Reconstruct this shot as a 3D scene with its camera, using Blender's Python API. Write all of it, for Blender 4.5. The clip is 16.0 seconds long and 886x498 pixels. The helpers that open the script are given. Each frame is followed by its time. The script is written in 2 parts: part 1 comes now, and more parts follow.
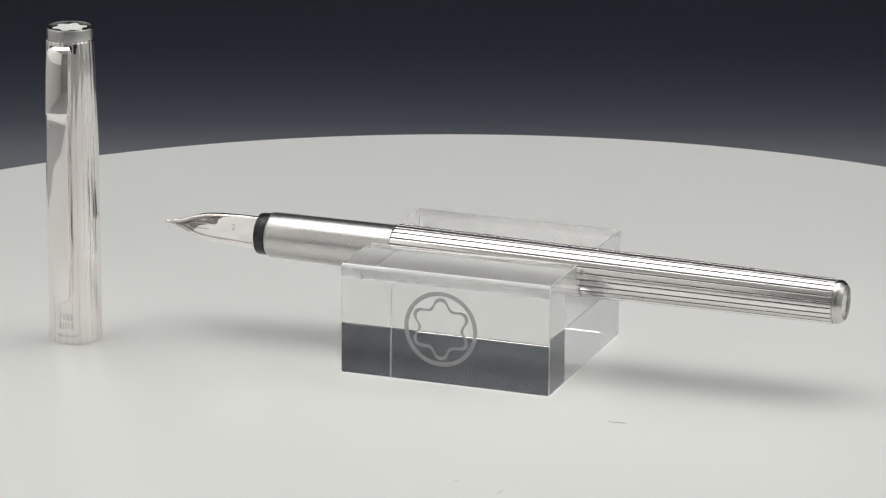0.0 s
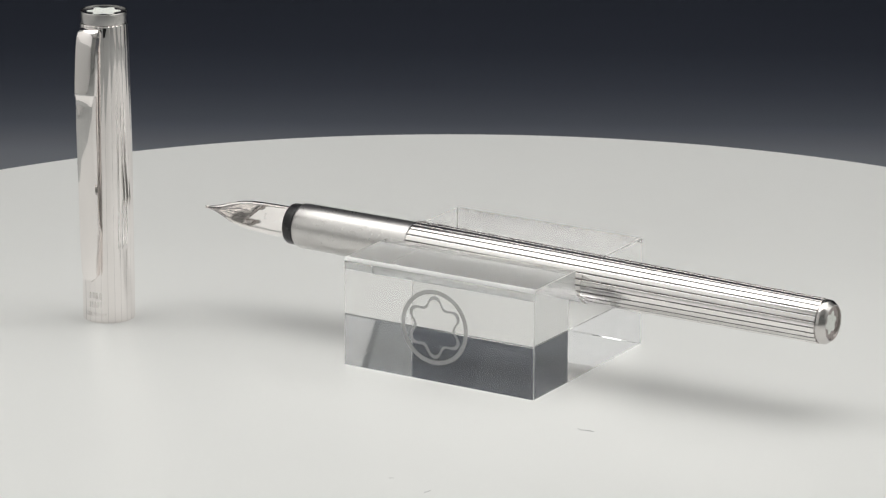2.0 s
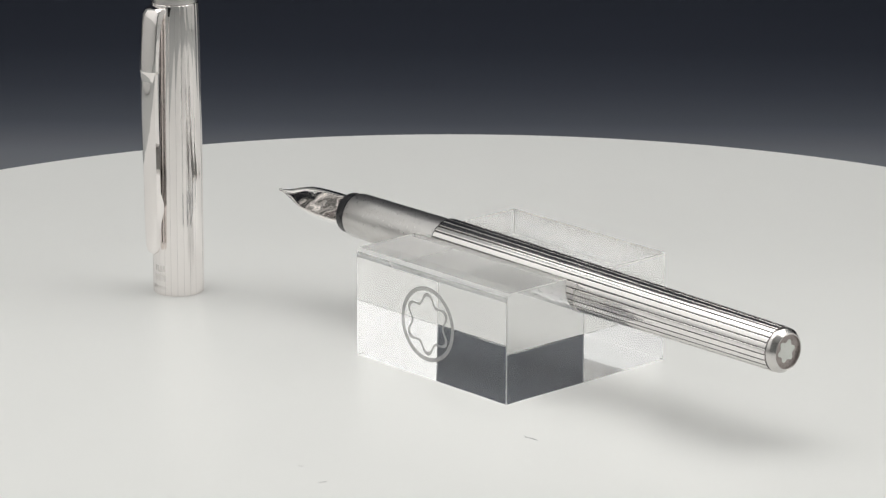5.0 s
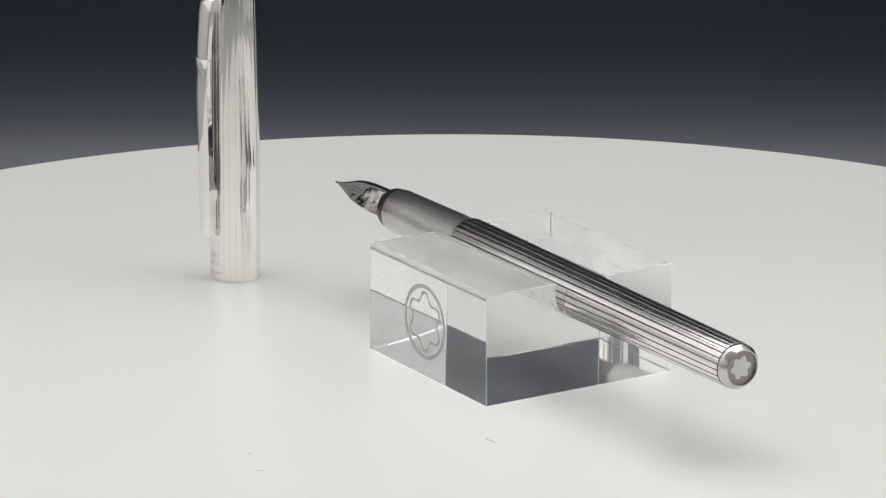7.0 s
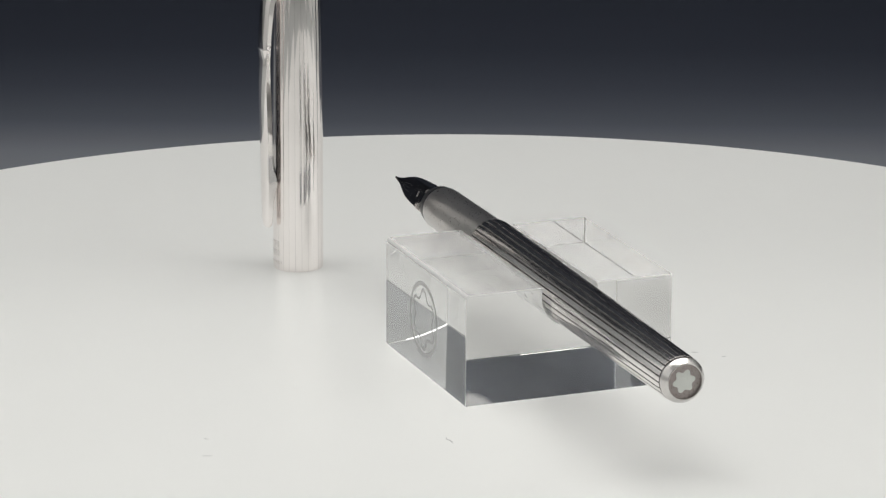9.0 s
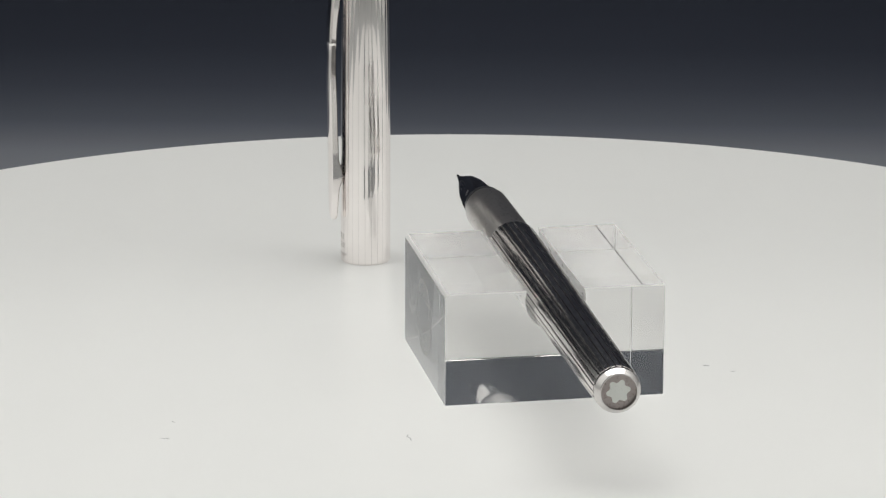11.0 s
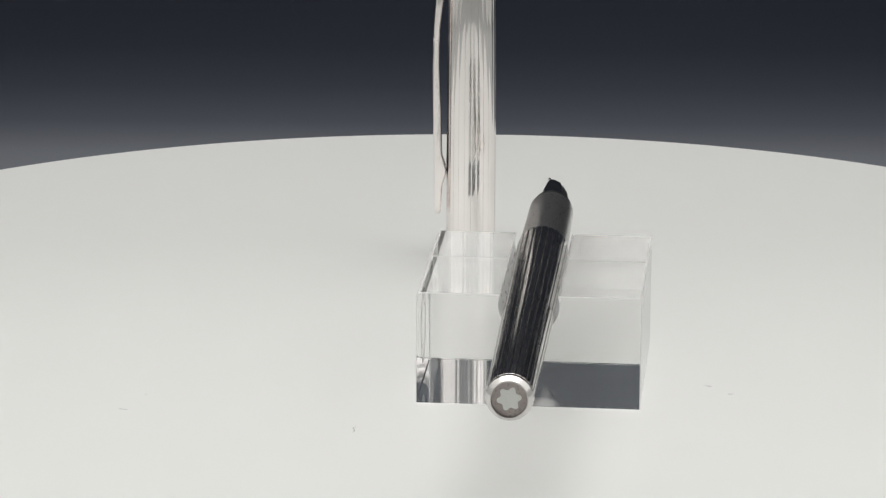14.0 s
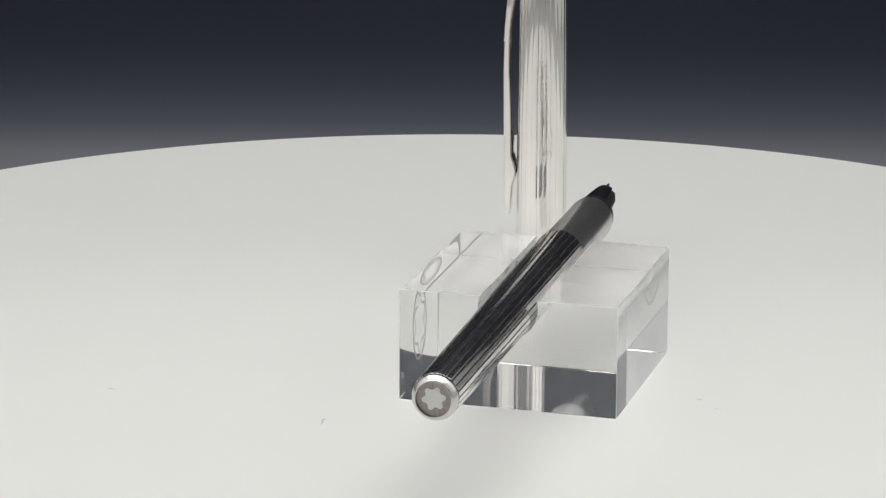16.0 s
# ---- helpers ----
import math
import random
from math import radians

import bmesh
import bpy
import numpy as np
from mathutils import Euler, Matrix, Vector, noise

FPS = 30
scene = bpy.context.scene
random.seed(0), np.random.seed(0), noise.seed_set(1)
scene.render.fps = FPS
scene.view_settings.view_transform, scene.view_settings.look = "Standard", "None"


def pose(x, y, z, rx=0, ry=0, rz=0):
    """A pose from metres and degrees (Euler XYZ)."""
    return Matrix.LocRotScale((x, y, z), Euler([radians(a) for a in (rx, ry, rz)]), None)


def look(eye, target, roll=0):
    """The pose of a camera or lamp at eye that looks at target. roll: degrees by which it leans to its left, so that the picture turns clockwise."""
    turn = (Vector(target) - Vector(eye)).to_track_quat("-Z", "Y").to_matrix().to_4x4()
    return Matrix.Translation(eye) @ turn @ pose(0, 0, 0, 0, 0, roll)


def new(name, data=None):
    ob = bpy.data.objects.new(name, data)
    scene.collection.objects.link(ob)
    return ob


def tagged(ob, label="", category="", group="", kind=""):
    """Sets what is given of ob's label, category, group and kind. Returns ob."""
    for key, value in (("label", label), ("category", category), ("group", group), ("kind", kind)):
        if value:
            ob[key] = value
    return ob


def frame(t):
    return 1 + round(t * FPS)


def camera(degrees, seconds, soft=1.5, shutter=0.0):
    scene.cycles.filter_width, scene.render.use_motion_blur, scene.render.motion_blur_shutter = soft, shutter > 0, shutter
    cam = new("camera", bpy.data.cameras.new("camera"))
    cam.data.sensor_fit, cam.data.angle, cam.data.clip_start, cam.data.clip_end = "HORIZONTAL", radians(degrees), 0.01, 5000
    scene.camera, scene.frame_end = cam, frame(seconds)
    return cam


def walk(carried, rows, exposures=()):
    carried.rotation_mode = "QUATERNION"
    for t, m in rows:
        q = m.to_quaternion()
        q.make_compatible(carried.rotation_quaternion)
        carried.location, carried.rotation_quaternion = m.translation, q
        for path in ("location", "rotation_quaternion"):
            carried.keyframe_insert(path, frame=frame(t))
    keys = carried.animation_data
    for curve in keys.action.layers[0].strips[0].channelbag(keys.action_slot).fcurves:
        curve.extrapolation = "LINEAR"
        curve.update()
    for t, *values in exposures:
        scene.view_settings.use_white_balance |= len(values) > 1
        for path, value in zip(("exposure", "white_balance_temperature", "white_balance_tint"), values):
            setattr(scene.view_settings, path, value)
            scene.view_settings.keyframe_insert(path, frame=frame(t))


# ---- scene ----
# A still camera above a white turntable; the turntable carries the pen, its cap and the stand.
cam = camera(12.113, 16.0, soft=1.3)
EYE = Vector((0.0, -0.67042, 0.21697))
PITCH, YAW = radians(-16.2357), radians(-0.3765)
AIM = EYE + Vector((math.sin(YAW) * math.cos(PITCH), math.cos(YAW) * math.cos(PITCH), math.sin(PITCH)))
VIEW = look(EYE, AIM, 0.2846)
walk(cam, [(0.0, VIEW), (16.0, VIEW)], exposures=[(0.0, -0.05), (1.5, 0.0), (3.5, 0.04), (7.0, 0.10), (16.0, 0.12)])

# ---- light: one large softbox overhead, a dim room around ----
world = bpy.data.worlds.new("studio")
scene.world = world
world.use_nodes = True
world.node_tree.nodes["Background"].inputs[0].default_value = (0.62, 0.68, 0.72, 1)
world.node_tree.nodes["Background"].inputs[1].default_value = 0.02


def softbox(name, at, target, wide, deep, watts, colour):
    data = bpy.data.lights.new(name, "AREA")
    data.shape, data.size, data.size_y, data.energy, data.color = "RECTANGLE", wide, deep, watts, colour
    ob = new(name, data)
    ob.matrix_world = look(at, target)
    return ob


softbox("softbox_lamp", (0.0, 0.14, 0.72), (0.0, 0.14, 0.0), 0.94, 0.68, 4.65, (1.0, 0.99, 0.965))
# the tent's lit side panels
softbox("side_lamp", (-0.47, -0.33, 0.40), (0.0, -0.33, 0.40), 1.15, 0.55, 0.60, (1.0, 0.99, 0.965))
softbox("side_lamp", (0.47, -0.035, 0.40), (0.0, -0.035, 0.40), 0.29, 0.55, 0.27, (1.0, 0.99, 0.965))

MM = 0.001


# ---- materials ----
def material(name):
    m = bpy.data.materials.new(name)
    m.use_nodes = True
    return m, m.node_tree, m.node_tree.nodes["Principled BSDF"]


def link(tree, a, out, b, inp):
    tree.links.new(a.outputs[out], b.inputs[inp])


def coords(tree, scale=(1, 1, 1)):
    tc = tree.nodes.new("ShaderNodeTexCoord")
    mp = tree.nodes.new("ShaderNodeMapping")
    mp.inputs["Scale"].default_value = scale
    link(tree, tc, "Object", mp, "Vector")
    return mp


def noise_node(tree, vec, scale, detail=4.0, rough=0.55):
    n = tree.nodes.new("ShaderNodeTexNoise")
    n.inputs["Scale"].default_value, n.inputs["Detail"].default_value, n.inputs["Roughness"].default_value = scale, detail, rough
    link(tree, vec, "Vector", n, "Vector")
    return n


def ramp(tree, src, out, stops):
    r = tree.nodes.new("ShaderNodeValToRGB")
    while len(r.color_ramp.elements) < len(stops):
        r.color_ramp.elements.new(0.5)
    for e, (p, c) in zip(r.color_ramp.elements, stops):
        e.position, e.color = p, (*c, 1) if len(c) == 3 else c
    link(tree, src, out, r, "Fac")
    return r


def bump(tree, src, out, bsdf, strength, distance):
    b = tree.nodes.new("ShaderNodeBump")
    b.inputs["Strength"].default_value, b.inputs["Distance"].default_value = strength, distance
    link(tree, src, out, b, "Height")
    link(tree, b, "Normal", bsdf, "Normal")


def grey(v):
    return (v, v, v)


def surface(name, low, high, scale, rough=(0.4, 0.5), metal=0.0, stretch=(1, 1, 1), relief=0.0, depth=0.0001, coat=0.0):
    """A noisy base colour between two tones, with roughness that varies at a finer grain and slight relief."""
    m, tree, b = material(name)
    vec = coords(tree, stretch)
    broad = noise_node(tree, vec, scale)
    fine = noise_node(tree, vec, scale * 9, 3)
    link(tree, ramp(tree, broad, "Fac", [(0.3, low), (0.7, high)]), "Color", b, "Base Color")
    link(tree, ramp(tree, fine, "Fac", [(0.3, grey(rough[0])), (0.7, grey(rough[1]))]), "Color", b, "Roughness")
    b.inputs["Metallic"].default_value = metal
    b.inputs["Coat Weight"].default_value = coat
    if relief:
        bump(tree, fine, "Fac", b, relief, depth)
    return m


POLISHED = surface("polished_silver", (0.87, 0.828, 0.805), (0.92, 0.88, 0.86), 180, (0.035, 0.085), 1.0, relief=0.015, depth=0.00002)
FLUTE = surface("fluted_silver", (0.85, 0.825, 0.81), (0.91, 0.885, 0.87), 160, (0.13, 0.19), 1.0, (0.15, 1, 1))
# groove metals: shade inside the grooves put into a darker base colour, weaker on the cap
GROOVE = surface("shaded_groove", (0.10, 0.094, 0.092), (0.16, 0.15, 0.147), 300, (0.24, 0.32), 1.0)
CAP_GROOVE = surface("cap_shaded_groove", (0.40, 0.38, 0.37), (0.48, 0.46, 0.45), 300, (0.15, 0.22), 1.0)
CAP_SILVER = surface("cap_silver", (0.85, 0.812, 0.795), (0.90, 0.865, 0.85), 180, (0.03, 0.07), 1.0, (1, 1, 0.2))
BRUSHED = surface("matte_steel", (0.60, 0.585, 0.575), (0.63, 0.615, 0.605), 260, (0.27, 0.30), 1.0, (1, 1, 1))


def nib_material():
    """Mirror polish with the faint hand-buffed waves that bend reflections."""
    m, tree, b = material("nib_silver")
    vec = coords(tree, (0.45, 1, 1))
    wave = noise_node(tree, vec, 520, 1.0, 0.4)
    link(tree, ramp(tree, wave, "Fac", [(0.3, (0.88, 0.85, 0.83)), (0.7, (0.93, 0.90, 0.88))]), "Color", b, "Base Color")
    b.inputs["Metallic"].default_value = 1.0
    b.inputs["Roughness"].default_value = 0.06
    bump(tree, wave, "Fac", b, 0.4, 0.0005)
    return m


NIB = nib_material()
SATIN = surface("satin_silver", (0.60, 0.58, 0.57), (0.68, 0.66, 0.645), 220, (0.16, 0.24), 1.0, relief=0.03, depth=0.00002)
RUBBER = surface("black_resin", (0.012, 0.012, 0.014), (0.02, 0.02, 0.022), 200, (0.25, 0.4))
EMBLEM_DARK = surface("emblem_black", (0.008, 0.008, 0.01), (0.014, 0.014, 0.016), 200, (0.15, 0.25))
EMBLEM_TAIL = surface("emblem_taupe", (0.36, 0.315, 0.30), (0.42, 0.37, 0.355), 300, (0.25, 0.35), 0.3)
EMBLEM_WHITE = surface("emblem_ivory", (0.80, 0.82, 0.78), (0.86, 0.88, 0.84), 300, (0.25, 0.35))
ENGRAVED = surface("engraved_metal", (0.70, 0.67, 0.655), (0.78, 0.75, 0.735), 400, (0.25, 0.4), 1.0)
DUST = surface("grey_dust", (0.40, 0.40, 0.40), (0.54, 0.54, 0.54), 900, (0.8, 0.9))
DISC = surface("white_acrylic", (0.785, 0.788, 0.775), (0.795, 0.798, 0.785), 30, (0.29, 0.31), relief=0.004, depth=0.00005)
DISC.node_tree.nodes["Principled BSDF"].inputs["Specular IOR Level"].default_value = 0.32
FOOT = surface("turntable_foot", (0.03, 0.03, 0.033), (0.045, 0.045, 0.05), 30, (0.4, 0.5))
TABLE = surface("pale_table", (0.43, 0.443, 0.44), (0.48, 0.493, 0.49), 6, (0.5, 0.6), relief=0.05)
TENT = surface("tent_fabric", (0.80, 0.80, 0.79), (0.84, 0.84, 0.83), 5, (0.8, 0.9), relief=0.05, depth=0.001)
WALL = surface("dim_wall", (0.34, 0.35, 0.345), (0.40, 0.41, 0.405), 2, (0.8, 0.9), relief=0.05, depth=0.002)


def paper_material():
    """Background paper with the light's falloff painted in, mid grey to blue-black above."""
    m, tree, b = material("falloff_paper")
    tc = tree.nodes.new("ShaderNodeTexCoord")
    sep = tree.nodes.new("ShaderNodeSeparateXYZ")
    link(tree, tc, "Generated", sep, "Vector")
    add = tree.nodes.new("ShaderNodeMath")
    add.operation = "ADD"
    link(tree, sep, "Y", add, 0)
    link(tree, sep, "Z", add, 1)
    r = ramp(tree, add, "Value", FALLOFF_STOPS)
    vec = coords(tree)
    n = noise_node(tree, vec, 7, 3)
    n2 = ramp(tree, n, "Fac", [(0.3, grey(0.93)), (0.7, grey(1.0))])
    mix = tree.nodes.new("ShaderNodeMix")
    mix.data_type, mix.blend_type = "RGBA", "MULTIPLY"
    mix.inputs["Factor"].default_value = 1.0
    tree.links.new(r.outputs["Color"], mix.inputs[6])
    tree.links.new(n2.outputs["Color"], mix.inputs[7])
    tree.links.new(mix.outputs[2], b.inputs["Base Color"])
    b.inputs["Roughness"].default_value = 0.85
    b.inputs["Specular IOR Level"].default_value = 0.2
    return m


# light dying away up the sweep, written into the paper's colour
FALLOFF_STOPS = [(0.2, (0.165, 0.172, 0.190)), (0.3, (0.128, 0.136, 0.155)), (0.37, (0.058, 0.0642, 0.081)), (0.44, (0.0285, 0.0332, 0.0460)),
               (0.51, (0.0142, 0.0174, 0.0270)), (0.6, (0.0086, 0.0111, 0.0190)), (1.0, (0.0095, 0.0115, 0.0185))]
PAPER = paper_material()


def acrylic_material():
    m, tree, b = material("clear_acrylic")
    b.inputs["Base Color"].default_value = (0.895, 0.894, 0.888, 1)
    b.inputs["Transmission Weight"].default_value = 1.0
    b.inputs["IOR"].default_value = 1.49
    b.inputs["Roughness"].default_value = 0.0
    return m


def edge_material():
    """Sawn, unpolished acrylic on the arrises."""
    m, tree, b = material("frosted_arris")
    b.inputs["Base Color"].default_value = (0.92, 0.915, 0.90, 1)
    b.inputs["Transmission Weight"].default_value = 0.45
    b.inputs["IOR"].default_value = 1.49
    n = noise_node(tree, coords(tree), 900, 3)
    link(tree, ramp(tree, n, "Fac", [(0.3, grey(0.3)), (0.7, grey(0.55))]), "Color", b, "Roughness")
    return m


ACRYLIC = acrylic_material()
ARRIS = edge_material()


def milled_material():
    """The machined groove: hazy, less polished than the faces."""
    m, tree, b = material("milled_groove")
    b.inputs["Base Color"].default_value = (0.95, 0.95, 0.94, 1)
    b.inputs["Transmission Weight"].default_value = 0.55
    b.inputs["IOR"].default_value = 1.49
    n = noise_node(tree, coords(tree, (0.2, 1, 1)), 1400, 3)
    link(tree, ramp(tree, n, "Fac", [(0.3, grey(0.24)), (0.7, grey(0.38))]), "Color", b, "Roughness")
    return m


MILLED = milled_material()


def hazy_material(name, clear, film, amounts, scale, stretch=(1, 1, 1), rough=0.0):
    """Clear acrylic under a thin, patchy, pale film: fine scratches, dust and handling marks."""
    m, tree, b = material(name)
    b.inputs["Base Color"].default_value = (*clear, 1)
    b.inputs["Transmission Weight"].default_value = 1.0
    b.inputs["IOR"].default_value = 1.49
    b.inputs["Roughness"].default_value = rough
    pale = tree.nodes.new("ShaderNodeBsdfDiffuse")
    pale.inputs["Color"].default_value = (*film, 1)
    mix = tree.nodes.new("ShaderNodeMixShader")
    n = noise_node(tree, coords(tree, stretch), scale, 5, 0.68)
    link(tree, ramp(tree, n, "Fac", [(0.35, grey(amounts[0])), (0.75, grey(amounts[1]))]), "Color", mix, 0)
    link(tree, b, "BSDF", mix, 1)
    link(tree, pale, "BSDF", mix, 2)
    link(tree, mix, "Shader", tree.nodes["Material Output"], "Surface")
    return m


WORN = hazy_material("scratched_underside", (0.90, 0.90, 0.895), (0.68, 0.74, 0.85), (0.055, 0.125), 520, (0.3, 1, 1), rough=0.035)


DULLED = hazy_material("dulled_top", (0.93, 0.922, 0.905), (0.60, 0.565, 0.525), (0.10, 0.24), 160)


def frosted_material():
    m, tree, b = material("frosted_etching")
    b.inputs["Base Color"].default_value = (0.52, 0.52, 0.515, 1)
    b.inputs["Roughness"].default_value = 0.7
    vec = coords(tree)
    n = noise_node(tree, vec, 1500, 3)
    link(tree, ramp(tree, n, "Fac", [(0.3, grey(0.50)), (0.7, grey(0.64))]), "Color", b, "Alpha")
    return m


ETCHED = frosted_material()
NICK = surface("chipped_acrylic", (0.86, 0.86, 0.85), (0.92, 0.92, 0.91), 1200, (0.2, 0.45))
SCRATCH = surface("pale_scratch", (0.40, 0.42, 0.45), (0.56, 0.57, 0.59), 900, (0.6, 0.8))


# ---- mesh helpers ----
def finish(name, bm, mats, parent=None, label="", angle=35):
    """Links a bmesh as one mesh object, smooth but for edges sharper than the angle."""
    bmesh.ops.recalc_face_normals(bm, faces=bm.faces[:])
    me = bpy.data.meshes.new(name)
    bm.to_mesh(me)
    bm.free()
    for m in mats if isinstance(mats, (list, tuple)) else [mats]:
        me.materials.append(m)
    me.polygons.foreach_set("use_smooth", [angle > 0] * len(me.polygons))
    if angle > 0:
        me.set_sharp_from_angle(angle=radians(angle))
    ob = new(name, me)
    if parent:
        ob.parent = parent
    if label:
        ob["label"] = label
    return ob


part = finish


def loft(bm, rings, caps=True, mat=None):
    """Joins rings of points, all of one count, into a tube."""
    vs = [[bm.verts.new(p) for p in ring] for ring in rings]
    n = len(vs[0])
    for a, b in zip(vs, vs[1:]):
        for i in range(n):
            f = bm.faces.new((a[i], a[(i + 1) % n], b[(i + 1) % n], b[i]))
            if mat:
                f.material_index = mat(i)
    if caps:
        bm.faces.new(vs[0])
        bm.faces.new(vs[-1])
    return vs


def lathe_x(bm, profile, n=64, caps=True):
    """Turns (x, r) about the x axis."""
    return loft(bm, [[(x, r * math.cos(2 * math.pi * i / n), r * math.sin(2 * math.pi * i / n)) for i in range(n)] for x, r in profile], caps)


def lathe_z(bm, profile, n=64, caps=True):
    return loft(bm, [[(r * math.cos(2 * math.pi * i / n), r * math.sin(2 * math.pi * i / n), z) for i in range(n)] for z, r in profile], caps)


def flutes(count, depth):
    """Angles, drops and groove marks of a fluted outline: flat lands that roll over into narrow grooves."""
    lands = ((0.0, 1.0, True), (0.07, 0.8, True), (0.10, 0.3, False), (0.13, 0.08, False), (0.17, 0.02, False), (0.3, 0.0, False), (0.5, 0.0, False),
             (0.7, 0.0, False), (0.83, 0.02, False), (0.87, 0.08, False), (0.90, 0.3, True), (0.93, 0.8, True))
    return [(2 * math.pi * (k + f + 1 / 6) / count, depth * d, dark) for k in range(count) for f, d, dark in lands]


def star_points(radius, n=120, blunt=0.8, dent=0.135):
    pts = []
    for i in range(n):
        a = 2 * math.pi * i / n
        c = math.cos(6 * a)
        c = math.copysign(abs(c) ** blunt, c)
        r = radius * (1 - dent + dent * c)
        pts.append((r * math.cos(a), r * math.sin(a)))
    return pts


def slab(bm, pts, thick, place):
    """A flat outline with thickness, put in place by a matrix."""
    low = [bm.verts.new(place @ Vector((x, y, 0))) for x, y in pts]
    top = [bm.verts.new(place @ Vector((x, y, thick))) for x, y in pts]
    n = len(pts)
    bm.faces.new(low)
    bm.faces.new(top)
    for i in range(n):
        bm.faces.new((low[i], low[(i + 1) % n], top[(i + 1) % n], top[i]))


def band(bm, outer, inner, thick, place):
    """A closed flat band between two outlines of one count."""
    n = len(outer)
    vs = [[bm.verts.new(place @ Vector((x, y, z))) for x, y in pts] for pts, z in ((outer, 0), (outer, thick), (inner, thick), (inner, 0))]
    for a, b in zip(vs, vs[1:] + vs[:1]):
        for i in range(n):
            bm.faces.new((a[i], a[(i + 1) % n], b[(i + 1) % n], b[i]))


def circle(r, n=120):
    return [(r * math.cos(2 * math.pi * i / n), r * math.sin(2 * math.pi * i / n)) for i in range(n)]


def box(bm, lo, hi, place=Matrix()):
    vs = [bm.verts.new(place @ Vector((x, y, z))) for x in (lo[0], hi[0]) for y in (lo[1], hi[1]) for z in (lo[2], hi[2])]
    for f in ((0, 1, 3, 2), (4, 6, 7, 5), (0, 4, 5, 1), (2, 3, 7, 6), (0, 2, 6, 4), (1, 5, 7, 3)):
        bm.faces.new([vs[i] for i in f])


# ---- the room ----
TABLE_Z = -0.06


def room():
    bm = bmesh.new()
    box(bm, (-0.62, -1.05, TABLE_Z - 0.03), (0.62, 0.66, TABLE_Z))
    tagged(finish("table_top", bm, TABLE, angle=0), "wide pale grey studio table under the turntable", "table", kind="structure")
    panels = (("wall_west", (-0.50, -0.95, TABLE_Z + 0.002), (-0.48, 0.27, 0.73), TENT), ("wall_east", (0.48, -0.95, TABLE_Z + 0.002), (0.50, 0.27, 0.73), TENT),
              ("wall_south", (-0.62, -0.98, TABLE_Z + 0.002), (0.62, -0.952, 0.73), WALL), ("ceiling", (-0.62, -0.98, 0.735), (0.62, 0.57, 0.755), TENT),
              ("wall_west_return", (-0.50, 0.272, TABLE_Z + 0.003), (-0.48, 0.535, 0.73), WALL), ("wall_east_return", (0.48, 0.272, TABLE_Z + 0.003), (0.50, 0.535, 0.73), WALL))
    for name, lo, hi, mat in panels:
        bm = bmesh.new()
        box(bm, lo, hi)
        tagged(finish(name, bm, mat, angle=0), ("white fabric light tent " if mat is TENT else "plain dim grey studio ") + name.split("_")[0], name.split("_")[0], kind="structure")
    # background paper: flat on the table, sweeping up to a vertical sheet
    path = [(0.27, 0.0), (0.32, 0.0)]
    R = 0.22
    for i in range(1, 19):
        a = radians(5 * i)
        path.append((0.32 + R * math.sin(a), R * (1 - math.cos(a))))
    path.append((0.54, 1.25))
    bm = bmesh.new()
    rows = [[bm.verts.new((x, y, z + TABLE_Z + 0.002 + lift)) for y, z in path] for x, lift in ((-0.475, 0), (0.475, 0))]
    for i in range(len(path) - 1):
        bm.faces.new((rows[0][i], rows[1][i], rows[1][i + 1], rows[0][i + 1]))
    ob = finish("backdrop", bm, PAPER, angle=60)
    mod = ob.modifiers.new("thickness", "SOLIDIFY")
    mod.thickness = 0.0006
    bm = bmesh.new()
    slab(bm, circle(0.0006, 12), 0.0003, Matrix.Translation((-0.0055, 0.4221, -0.0329)) @ pose(0, 0, 0, 40, 0, 0))
    part("speck", bm, DUST, ob, "pale speck")
    tagged(ob, "background paper, light falloff coloured in from grey up to blue-black", "backdrop", kind="structure")


room()


# ---- the turntable ----
def build_turntable():
    base = new("turntable")
    tagged(base, "round white glossy acrylic turntable, slowly turning", "turntable")
    bm = bmesh.new()
    R = 0.15983
    prof = [(-0.0060, R - 0.0012), (-0.0057, R - 0.0004), (-0.0050, R), (-0.0008, R), (-0.0003, R - 0.0003), (0.0, R - 0.0009)]
    lathe_z(bm, prof, 256)
    part("disc", bm, DISC, base, angle=40)
    bm = bmesh.new()
    lathe_z(bm, [(TABLE_Z + 0.0005, 0.108), (TABLE_Z + 0.003, 0.11), (-0.016, 0.11), (-0.012, 0.106), (-0.0062, 0.09)], 96)
    part("foot", bm, FOOT, base, "black plastic drive housing")
    return base


turntable = build_turntable()


# ---- the acrylic stand ----
BLOCK_L, BLOCK_W, BLOCK_H = 37.13 * MM, 36.97 * MM, 19.0 * MM
GROOVE_V, GROOVE_Z, GROOVE_R = 0.0 * MM, 17.3 * MM, 5.0 * MM


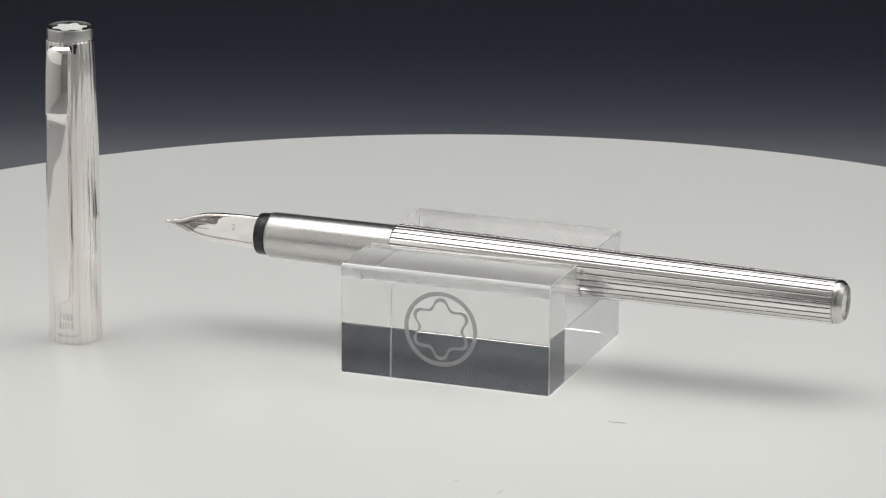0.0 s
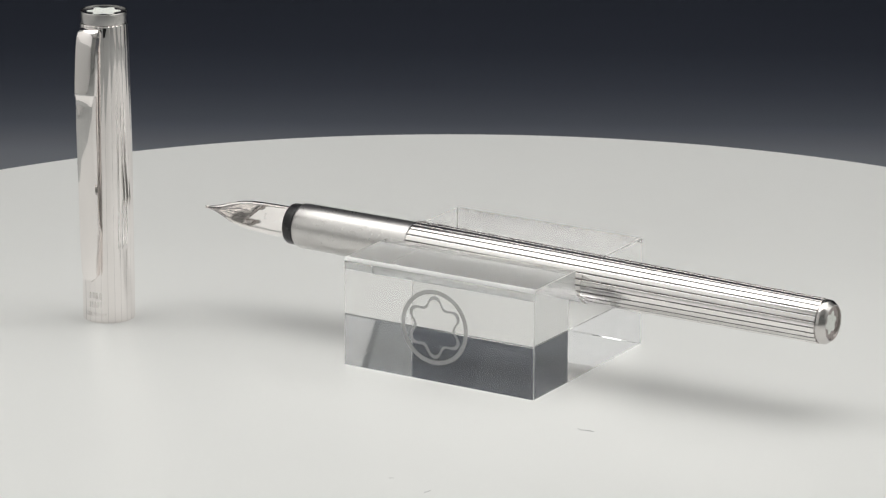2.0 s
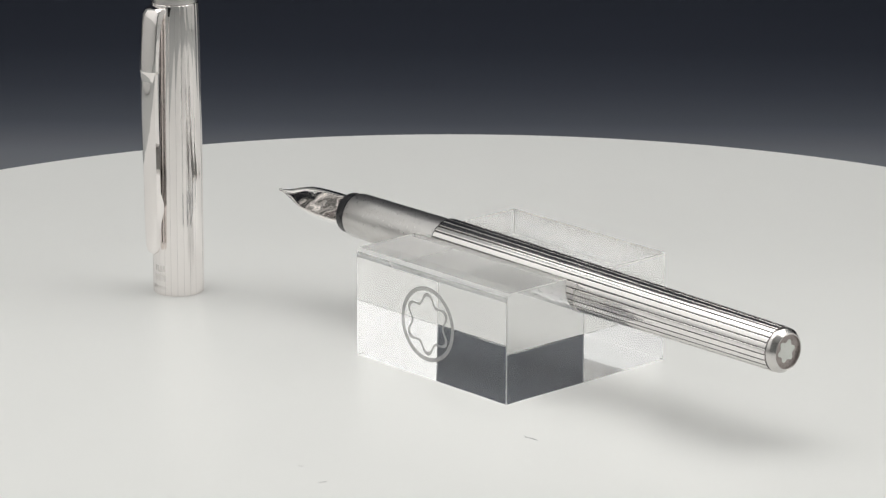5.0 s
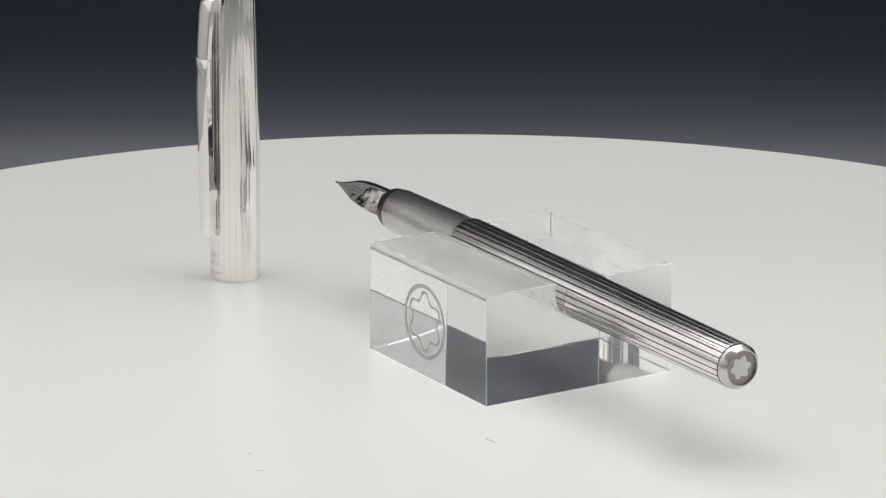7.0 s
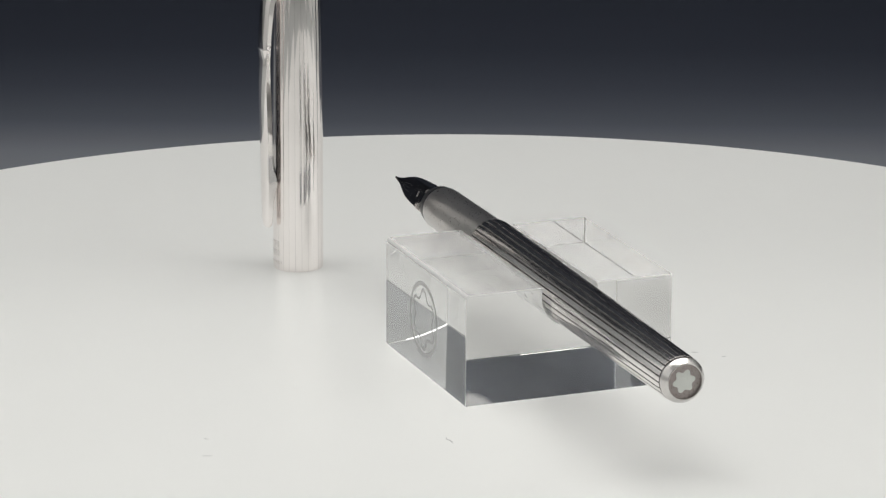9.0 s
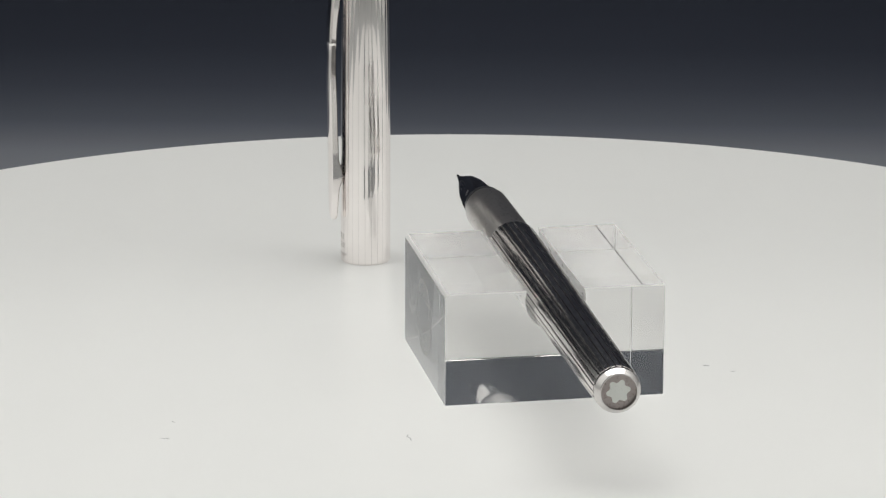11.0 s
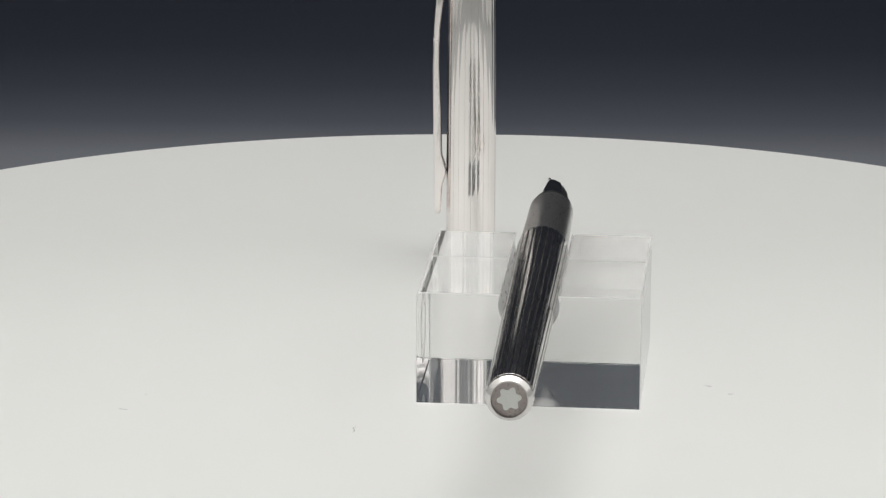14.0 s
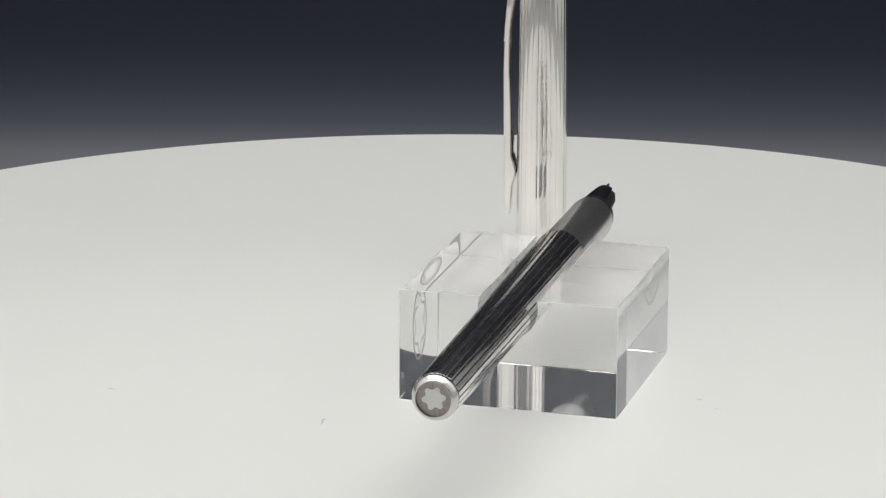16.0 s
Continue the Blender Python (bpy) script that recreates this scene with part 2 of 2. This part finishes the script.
def build_block():
    base = new("display_stand")
    tagged(base, "clear acrylic pen rest block with a rounded groove", "display stand")
    w, h = BLOCK_W / 2, BLOCK_H
    pts = [(-w, 0.0), (w, 0.0), (w, h)]
    dz = h - GROOVE_Z
    a0 = math.asin(dz / GROOVE_R)
    n = 40
    for i in range(n + 1):
        a = a0 - (math.pi + 2 * a0) * i / n
        pts.append((GROOVE_V + GROOVE_R * math.cos(a), GROOVE_Z + GROOVE_R * math.sin(a)))
    pts += [(-w + 0.6 * MM, h), (-w + 0.2 * MM, h - 0.17 * MM), (-w, h - 0.5 * MM)]
    bm = bmesh.new()
    loft(bm, [[(x, y, z) for y, z in pts] for x in (-BLOCK_L / 2, BLOCK_L / 2)])
    bmesh.ops.recalc_face_normals(bm, faces=bm.faces[:])
    sharp = [e for e in bm.edges if len(e.link_faces) == 2 and e.calc_face_angle(0) > radians(30)]
    done = bmesh.ops.bevel(bm, geom=sharp, offset=0.11 * MM, segments=1, profile=0.5, affect="EDGES", clamp_overlap=True)
    for f in done["faces"]:
        f.material_index = 1 if f.calc_center_median().z > 0.1 * MM else 0
    for f in bm.faces:
        f.normal_update()
        if -0.97 < f.normal.y < -0.2 and f.normal.z > 0.2 and f.calc_center_median().y < -w + 0.7 * MM:
            f.material_index = 1
        c = f.calc_center_median()
        if f.normal.z < -0.9 and c.z < 0.01 * MM:
            f.material_index = 3
        if f.normal.z > 0.99 and f.calc_area() > 20 * MM * MM:
            f.material_index = 4
        if abs(math.hypot(c.y - GROOVE_V, c.z - GROOVE_Z) - GROOVE_R) < 0.1 * MM and abs(f.normal.x) < 0.1:
            f.material_index = 2
    block_part = part("block", bm, [ACRYLIC, ARRIS, MILLED, WORN, DULLED], base, angle=20)
    block_part.visible_shadow = False  # clear acrylic lets the light through
    # fine scratches in the underside
    rnd = random.Random(5)
    for k in range(24):
        bm = bmesh.new()
        x, y = rnd.uniform(-16, 17), rnd.uniform(-17, 16)
        l, wd = rnd.uniform(0.3, 1.3), rnd.uniform(0.03, 0.07)
        box(bm, (-l / 2 * MM, -wd / 2 * MM, 0), (l / 2 * MM, wd / 2 * MM, 0.01 * MM), pose(x * MM, y * MM, 0.06 * MM, 0, 0, rnd.uniform(-40, 40)))
        part("scratch", bm, SCRATCH, block_part)
    # nicks along the worn upper front edge
    rnd = random.Random(11)
    for x, l in ((-8.6, 1.0), (-5.2, 0.5), (-1.4, 0.9), (-0.2, 0.5), (1.7, 0.9), (9.0, 0.5), (14.2, 0.4)):
        bm = bmesh.new()
        d = rnd.uniform(0.2, 0.32)
        rings = []
        for k, g in ((-0.5, 0.15), (-0.2, 0.9), (0.15, 1.0), (0.5, 0.1)):
            c = rnd.uniform(-0.05, 0.05)
            rings.append([((x + k * l) * MM, -w + (0.38 + c + dy * g) * MM, h + (-0.045 + dz * g) * MM) for dy, dz in ((-d, -0.1), (d, 0.13), (d * 0.4, 0.02), (-d, -0.2))])
        loft(bm, rings)
        part("nick", bm, NICK, block_part, angle=0)
    # frosted mark on the front face
    place = Matrix.Translation((-0.65 * MM, -w + 0.006 * MM, 9.5 * MM)) @ pose(0, 0, 0, 90, 0, 0)
    bm = bmesh.new()
    band(bm, circle(6.5 * MM), circle(5.75 * MM), 0.012 * MM, place)
    part("etched_ring", bm, ETCHED, base, "frosted etched ring")
    bm = bmesh.new()
    turn = place @ pose(0, 0, 0, 0, 0, 30)
    band(bm, star_points(5.45 * MM), star_points(4.8 * MM), 0.012 * MM, turn)
    part("etched_star", bm, ETCHED, base, "frosted outline of a six-lobed star")
    return base


block = build_block()


# ---- the fountain pen: its axis runs along x, nib to tail ----
def build_pen():
    base = new("fountain_pen")
    tagged(base, "silver fountain pen with fluted barrel, resting uncapped in the groove", "fountain pen")
    X0 = -60.0

    def ax(s):
        return (s + X0) * MM

    # fluted barrel
    outline = flutes(24, 0.12 * MM)
    bm = bmesh.new()
    prof = [(42.3, 4.20), (42.45, 4.38), (42.8, 4.43), (60, 4.33), (80, 4.18), (100, 4.0), (119.9, 3.81), (120.25, 3.75)]
    rings = [[(ax(s), (r * MM - d) * math.cos(a), (r * MM - d) * math.sin(a)) for a, d, _ in outline] for s, r in prof]
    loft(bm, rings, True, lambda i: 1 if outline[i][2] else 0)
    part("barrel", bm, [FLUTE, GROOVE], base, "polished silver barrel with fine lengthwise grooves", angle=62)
    # matte grip section
    bm = bmesh.new()
    lathe_x(bm, [(ax(s), r * MM) for s, r in ((19.3, 3.70), (19.45, 3.86), (19.8, 3.93), (25, 3.97), (35, 4.06), (42.6, 4.12))], 96)
    part("grip", bm, BRUSHED, base, "matte brushed steel grip", angle=50)
    bm = bmesh.new()
    lathe_x(bm, [(ax(s), r * MM) for s, r in ((17.2, 3.2), (17.3, 3.50), (17.55, 3.60), (19.1, 3.64), (19.25, 3.52), (19.5, 3.48))], 80)
    part("collar", bm, RUBBER, base, "black resin collar", angle=40)
    # nib, rolled about the pen's axis; its own top is +z before the roll
    roll = pose(0, 0, 0, 65, 0, 0)

    def tube(stations, n, flat=1.0, side=1.0):
        rings = []
        for s, hw, lo, hi in stations:
            ring = []
            for i in range(n):
                a = 2 * math.pi * i / n
                y = math.copysign(abs(math.cos(a)) ** side, math.cos(a)) * hw
                z = (lo + hi) / 2 + (hi - lo) / 2 * math.copysign(abs(math.sin(a)) ** flat, math.sin(a))
                ring.append(roll @ Vector((ax(s), y * MM, z * MM)))
            rings.append(ring)
        b = bmesh.new()
        loft(b, rings)
        return b

    # the nib: a sheet folded into a flat-topped hood: (s, half width of the flat, top, lower edge)
    st = [(0.0, 0.13, 1.80, 1.55), (0.6, 0.20, 1.82, 1.52), (1.4, 0.34, 1.85, 1.48), (2.2, 0.50, 1.88, 1.36), (3.0, 0.72, 1.92, 1.16), (3.8, 0.98, 1.98, 0.90), (4.8, 1.34, 2.04, 0.62),
          (6.0, 1.70, 2.12, 0.34), (7.2, 1.97, 2.20, 0.14), (8.8, 2.17, 2.34, -0.05), (11, 2.30, 2.52, -0.2), (14, 2.37, 2.72, -0.3), (17.6, 2.40, 2.86, -0.3)]

    def hood_ring(s, w, hi, lo):
        flare = 0.36 * min(1.0, w / 2.2)
        e = min(0.42, 0.45 * (hi - lo), 0.5 * w)
        fan = [(w + flare * 0.95, lo), (w + flare, lo + 0.35 * (hi - lo)), (w + flare * 0.8, lo + 0.6 * (hi - lo)), (w + flare * 0.35, hi - 1.6 * e), (w + 0.02, hi - 0.8 * e), (w - 0.2 * e, hi - 0.3 * e),
               (w - 0.7 * e, hi - 0.07 * e), (w - 1.3 * e, hi - 0.02 * e)]
        side = [(y, z) for y, z in fan] + [(0.25 * w, hi)]
        inner = [(w + flare * 0.95 - 0.12 * min(1.0, w), lo), (0.5 * w, lo + 0.3 * (hi - lo))]
        ring = side + [(-y, z) for y, z in reversed(side)] + [(-y, z) for y, z in inner] + list(reversed(inner))
        return [roll @ Vector((ax(s), y * MM, z * MM)) for y, z in ring]

    bm = bmesh.new()
    loft(bm, [hood_ring(*q) for q in st])
    hood = part("nib_hood", bm, NIB, base, "mirror-polished flat-topped nib folded from sheet silver", angle=32)
    part("nib_point", tube(((-0.12, 0.1, 1.56, 1.78), (0.0, 0.24, 1.44, 1.86), (0.3, 0.28, 1.40, 1.88), (0.6, 0.2, 1.46, 1.84)), 20), POLISHED, hood, "rounded writing point", angle=60)
    bm = bmesh.new()
    rings = []
    for s, w, top, low in ((1.4, 0.16, 1.5, 1.36), (3.0, 0.52, 1.4, 0.8), (5.0, 1.25, 1.0, 0.1), (8.0, 2.15, 0.6, -1.0), (11.0, 2.45, 0.5, -1.75), (14.5, 2.55, 0.4, -2.05), (17.6, 2.6, 0.4, -2.1)):
        c = 0.3 * (top - low)
        half = [(0.75 * w, top), (w, top - 0.2 * c), (w, low + c), (w - 0.5 * c, low + 0.2 * c), (w - 1.1 * c if w > 1.2 * c else 0.1 * w, low)]
        rings.append([roll @ Vector((ax(s), y * MM, z * MM)) for y, z in half + [(-y, z) for y, z in reversed(half)]])
    loft(bm, rings)
    part("feed", bm, RUBBER, base, "black ink feed", angle=40)

    def hood_top(s, y):
        for (s0, w0, l0, h0), (s1, w1, l1, h1) in zip(st, st[1:]):
            if s0 <= s <= s1:
                return l0 + (l1 - l0) * (s - s0) / (s1 - s0)

    # slit and two shoulder lines cut into the nib
    for y, a, b in ((0.0, 0.7, 8.2), (0.62, 4.6, 9.4), (-0.62, 4.6, 8.6)):
        bm = bmesh.new()
        rings = []
        for k in range(11):
            s = a + (b - a) * k / 10
            yy = y * (0.45 + 0.55 * min(1.0, k / 5))
            zz = hood_top(s, yy)
            rings.append([roll @ Vector((ax(s), (yy + dy) * MM, (zz + dz) * MM)) for dy, dz in ((-0.04, 0.008), (0.04, 0.008), (0.04, -0.06), (-0.04, -0.06))])
        loft(bm, rings)
        part("slit", bm, GROOVE, hood)
    # hallmark, unreadable: short bars on the nib's top
    for k in range(3):
        bm = bmesh.new()
        y = -0.35 + 0.38 * k
        zz = hood_top(13.3, y + 0.1)
        box(bm, (ax(12.9), y * MM, (zz - 0.08) * MM), (ax(13.7), (y + 0.2) * MM, (zz + 0.012) * MM), roll)
        part("hallmark_bar", bm, ENGRAVED, hood)
    # tail ring and emblem
    bm = bmesh.new()
    lathe_x(bm, [(ax(s), r * MM) for s, r in ((119.6, 3.45), (120.4, 3.45), (120.42, 3.62), (120.5, 3.69), (121.0, 3.69), (121.15, 3.63), (121.82, 3.14), (121.95, 3.04), (122.0, 2.94), (121.95, 2.84), (121.45, 2.80))], 96)
    tail = part("tail_ring", bm, SATIN, base, "satin silver bevelled end ring", angle=25)
    face = Matrix.Translation((ax(121.3), 0, 0)) @ pose(0, 0, 0, 90, 0, 90)
    bm = bmesh.new()
    slab(bm, circle(2.79 * MM, 64), 0.2 * MM, face)
    part("emblem_disc", bm, EMBLEM_TAIL, tail, "taupe inlay")
    bm = bmesh.new()
    slab(bm, star_points(1.95 * MM), 0.28 * MM, face @ pose(0, 0, 0, 0, 0, 10))
    part("emblem_star", bm, EMBLEM_WHITE, tail, "ivory six-lobed star", angle=30)
    return base


pen = build_pen()


# ---- the cap, standing on its open end ----

def build_cap():
    base = new("pen_cap")
    tagged(base, "polished silver pen cap with clip, standing upright", "pen cap")
    outline = []
    rnd = random.Random(3)
    bulge = [rnd.uniform(0.05, 0.10) for _ in range(24)]
    for k in range(24):
        for j in range(11):
            f = 0.015 + 0.97 * j / 10
            outline.append((2 * math.pi * (k + f) / 24, bulge[k] * MM * (2 * f - 1) ** 2, j == 10))
    prof = [(0.0, 4.52), (0.15, 4.58), (10, 4.58), (25, 4.56), (36, 4.50), (43, 4.425), (48, 4.355), (51, 4.275), (52.95, 4.19), (53.05, 4.11)]
    bm = bmesh.new()
    rings = []
    for z, r in prof:
        k = min(max((z - 8.0) / 4.0, 0.0), 1.0)
        rings.append([((r * MM - d * (0.55 + 0.45 * k)) * math.cos(a), (r * MM - d * (0.55 + 0.45 * k)) * math.sin(a), z * MM) for a, d, _ in outline])
    loft(bm, rings, True, lambda i: 1 if outline[i][2] else 0)
    body = part("cap_body", bm, [CAP_SILVER, CAP_GROOVE], base, "polished silver tube with fine upright flutes", angle=9)
    bm = bmesh.new()
    lathe_z(bm, [(z * MM, r * MM) for z, r in ((52.8, 3.8), (53.1, 3.98), (53.2, 4.06), (54.85, 4.10), (55.05, 4.08), (55.16, 4.00), (55.16, 3.86), (54.75, 3.82))], 96)
    ring = part("top_ring", bm, SATIN, base, "satin silver ring round the top", angle=25)
    bm = bmesh.new()
    slab(bm, circle(3.84 * MM, 64), 0.3 * MM, Matrix.Translation((0, 0, 54.62 * MM)))
    part("emblem_disc", bm, EMBLEM_DARK, ring, "black inlay")
    bm = bmesh.new()
    slab(bm, star_points(2.95 * MM), 0.36 * MM, Matrix.Translation((0, 0, 54.63 * MM)))
    part("emblem_star", bm, EMBLEM_WHITE, ring, "ivory six-lobed star", angle=30)
    # clip along local +x: (z, inner radius, outer radius, half width)
    st = [(8.0, 5.9, 6.3, 0.35), (8.15, 5.7, 6.55, 0.8), (8.6, 5.55, 6.75, 1.2), (9.6, 5.5, 6.85, 1.45), (14, 5.2, 6.9, 1.6), (15.5, 4.7, 6.92, 1.62), (16.5, 4.55, 6.92, 1.65),
          (17.5, 4.7, 6.93, 1.66), (19.5, 5.35, 6.95, 1.66), (26, 5.5, 7.05, 1.70), (30, 5.6, 7.16, 1.72), (33, 5.7, 7.23, 1.74),
          (35, 5.8, 7.25, 1.76), (37, 5.85, 7.235, 1.78), (39.5, 5.85, 7.185, 1.81), (41.1, 5.82, 7.12, 1.84), (41.18, 5.82, 7.15, 1.95), (41.28, 5.82, 7.195, 2.02), (41.6, 5.82, 7.19, 2.03), (44, 5.7, 7.08, 2.03), (47, 5.4, 6.85, 2.03), (49.7, 5.0, 6.6, 2.0), (51.4, 4.4, 6.25, 1.97), (52.2, 3.6, 5.85, 1.92), (52.7, 3.6, 5.2, 1.75)]
    bm = bmesh.new()
    rings = []
    for z, ri, ro, w in st:
        e = min(0.25, (ro - ri) * 0.3)
        crown = 0.16
        sec = [(ri, -w + 0.3), (ri + 0.25, -w), (ro - e - crown, -w), (ro - crown, -w + e), (ro - 0.04, -w * 0.4), (ro, 0.0), (ro - 0.04, w * 0.4), (ro - crown, w - e), (ro - e - crown, w), (ri + 0.25, w), (ri, w - 0.3)]
        rings.append([(r * MM, y * MM, z * MM) for r, y in sec])
    loft(bm, rings)
    clip = part("clip", bm, CAP_SILVER, base, "mirror-polished spring clip", angle=40)
    bm = bmesh.new()
    rings = []
    for j in range(4):
        a = radians(29 + 2.6 * j)
        rings.append([(r * MM * math.cos(a), r * MM * math.sin(a), z * MM) for r, z in ((3.9, 51.2), (4.25, 51.2), (4.2, 52.8), (3.9, 52.8))])
    loft(bm, rings)
    part("clip_slot", bm, EMBLEM_DARK, body, "dark slot beside the clip")
    # engraving: plain bars for the maker's name, one word below it
    half = radians(17)
    for z0, z1, n in ((4.3, 5.5, 4), (2.65, 3.85, 5)):
        for k in range(n):
            a0 = -half + 2 * half * (k + 0.2) / n
            a1 = -half + 2 * half * (k + 0.8) / n
            bm = bmesh.new()
            rings = []
            for j in range(4):
                a = a0 + (a1 - a0) * j / 3
                rings.append([(r * MM * math.cos(a), r * MM * math.sin(a), z * MM) for r, z in ((4.48, z0), (4.588, z0), (4.588, z1), (4.48, z1))])
            loft(bm, rings)
            part("engraved_bar", bm, ENGRAVED, body)
    curve = bpy.data.curves.new("engraved_word", "FONT")
    curve.body, curve.size, curve.align_x = "GERMANY", 0.95 * MM, "CENTER"
    tmp = new("engraved_word", curve)
    bpy.context.view_layer.update()
    me = bpy.data.meshes.new_from_object(tmp.evaluated_get(bpy.context.evaluated_depsgraph_get()))
    bpy.data.objects.remove(tmp)
    for v in me.vertices:
        a = v.co.x / (4.58 * MM)
        v.co = Vector((4.59 * MM * math.cos(a), 4.59 * MM * math.sin(a), v.co.y + 1.15 * MM))
    me.materials.append(ENGRAVED)
    word = new("engraved_word", me)
    word.parent = body
    return base


cap = build_cap()


# ---- dust on the disc ----
def build_fleck(seed, length, width):
    rnd = random.Random(seed)
    bm = bmesh.new()
    n = 7
    rings = []
    for i in range(n):
        f = i / (n - 1)
        w = width * (0.25 + math.sin(math.pi * f)) * rnd.uniform(0.6, 1.1)
        y = length * 0.12 * math.sin(3 * f + seed)
        x = length * (f - 0.5)
        rings.append([(x, y - w / 2, 0.0), (x, y + w / 2, 0.0), (x, y + w / 3, w * 0.35), (x, y - w / 3, w * 0.35)])
    loft(bm, rings)
    return tagged(finish("dust_fleck", bm, DUST), "tiny grey dust fleck lying on the white disc", "dust", "dust on the disc")


FLECKS = [(24.6, -26.1, -13, 2.6, 0.2), (23.2, -25.5, -30, 1.2, 0.12), (5.0, -60.0, 70, 1.6, 0.14), (-1.7, -54.9, 20, 0.9, 0.12), (21.6, 39.3, 55, 1.0, 0.14), (16.7, 37.0, 30, 1.2, 0.14)]
flecks = [(build_fleck(i, l * MM, w * MM), pose(x * MM, y * MM, 0.00002, 0, 0, a)) for i, (x, y, a, l, w) in enumerate(FLECKS)]


# ---- what turns ----
def spun(m):
    """Rows of a thing that rests on the disc at the pose m when the clip starts."""
    rows = []
    for k in range(33):
        t = 0.5 * k
        rows.append((t, pose(0, 0, 0, 0, 0, -(5.38336 * t - 0.00324 * t * t)) @ m))
    return rows


def motions():
    walk(turntable, spun(pose(0, 0, 0)))
    walk(block, spun(pose(2.27 * MM, 11.11 * MM, 0.05 * MM, 0, 0, -20.0625)))
    tip, tail = Vector((-52.45, 30.85, 17.28)) * MM, Vector((62.29, -10.54, 16.04)) * MM
    at = tip + (tail - tip) * (60.0 / 122.0)
    walk(pen, spun(pose(*at, 0, 0.584, -19.835)))
    walk(cap, spun(pose(-67.95 * MM, 18.79 * MM, 0.02 * MM, 0, 0, -106.0)))
    for ob, m in flecks:
        walk(ob, spun(m))


motions()
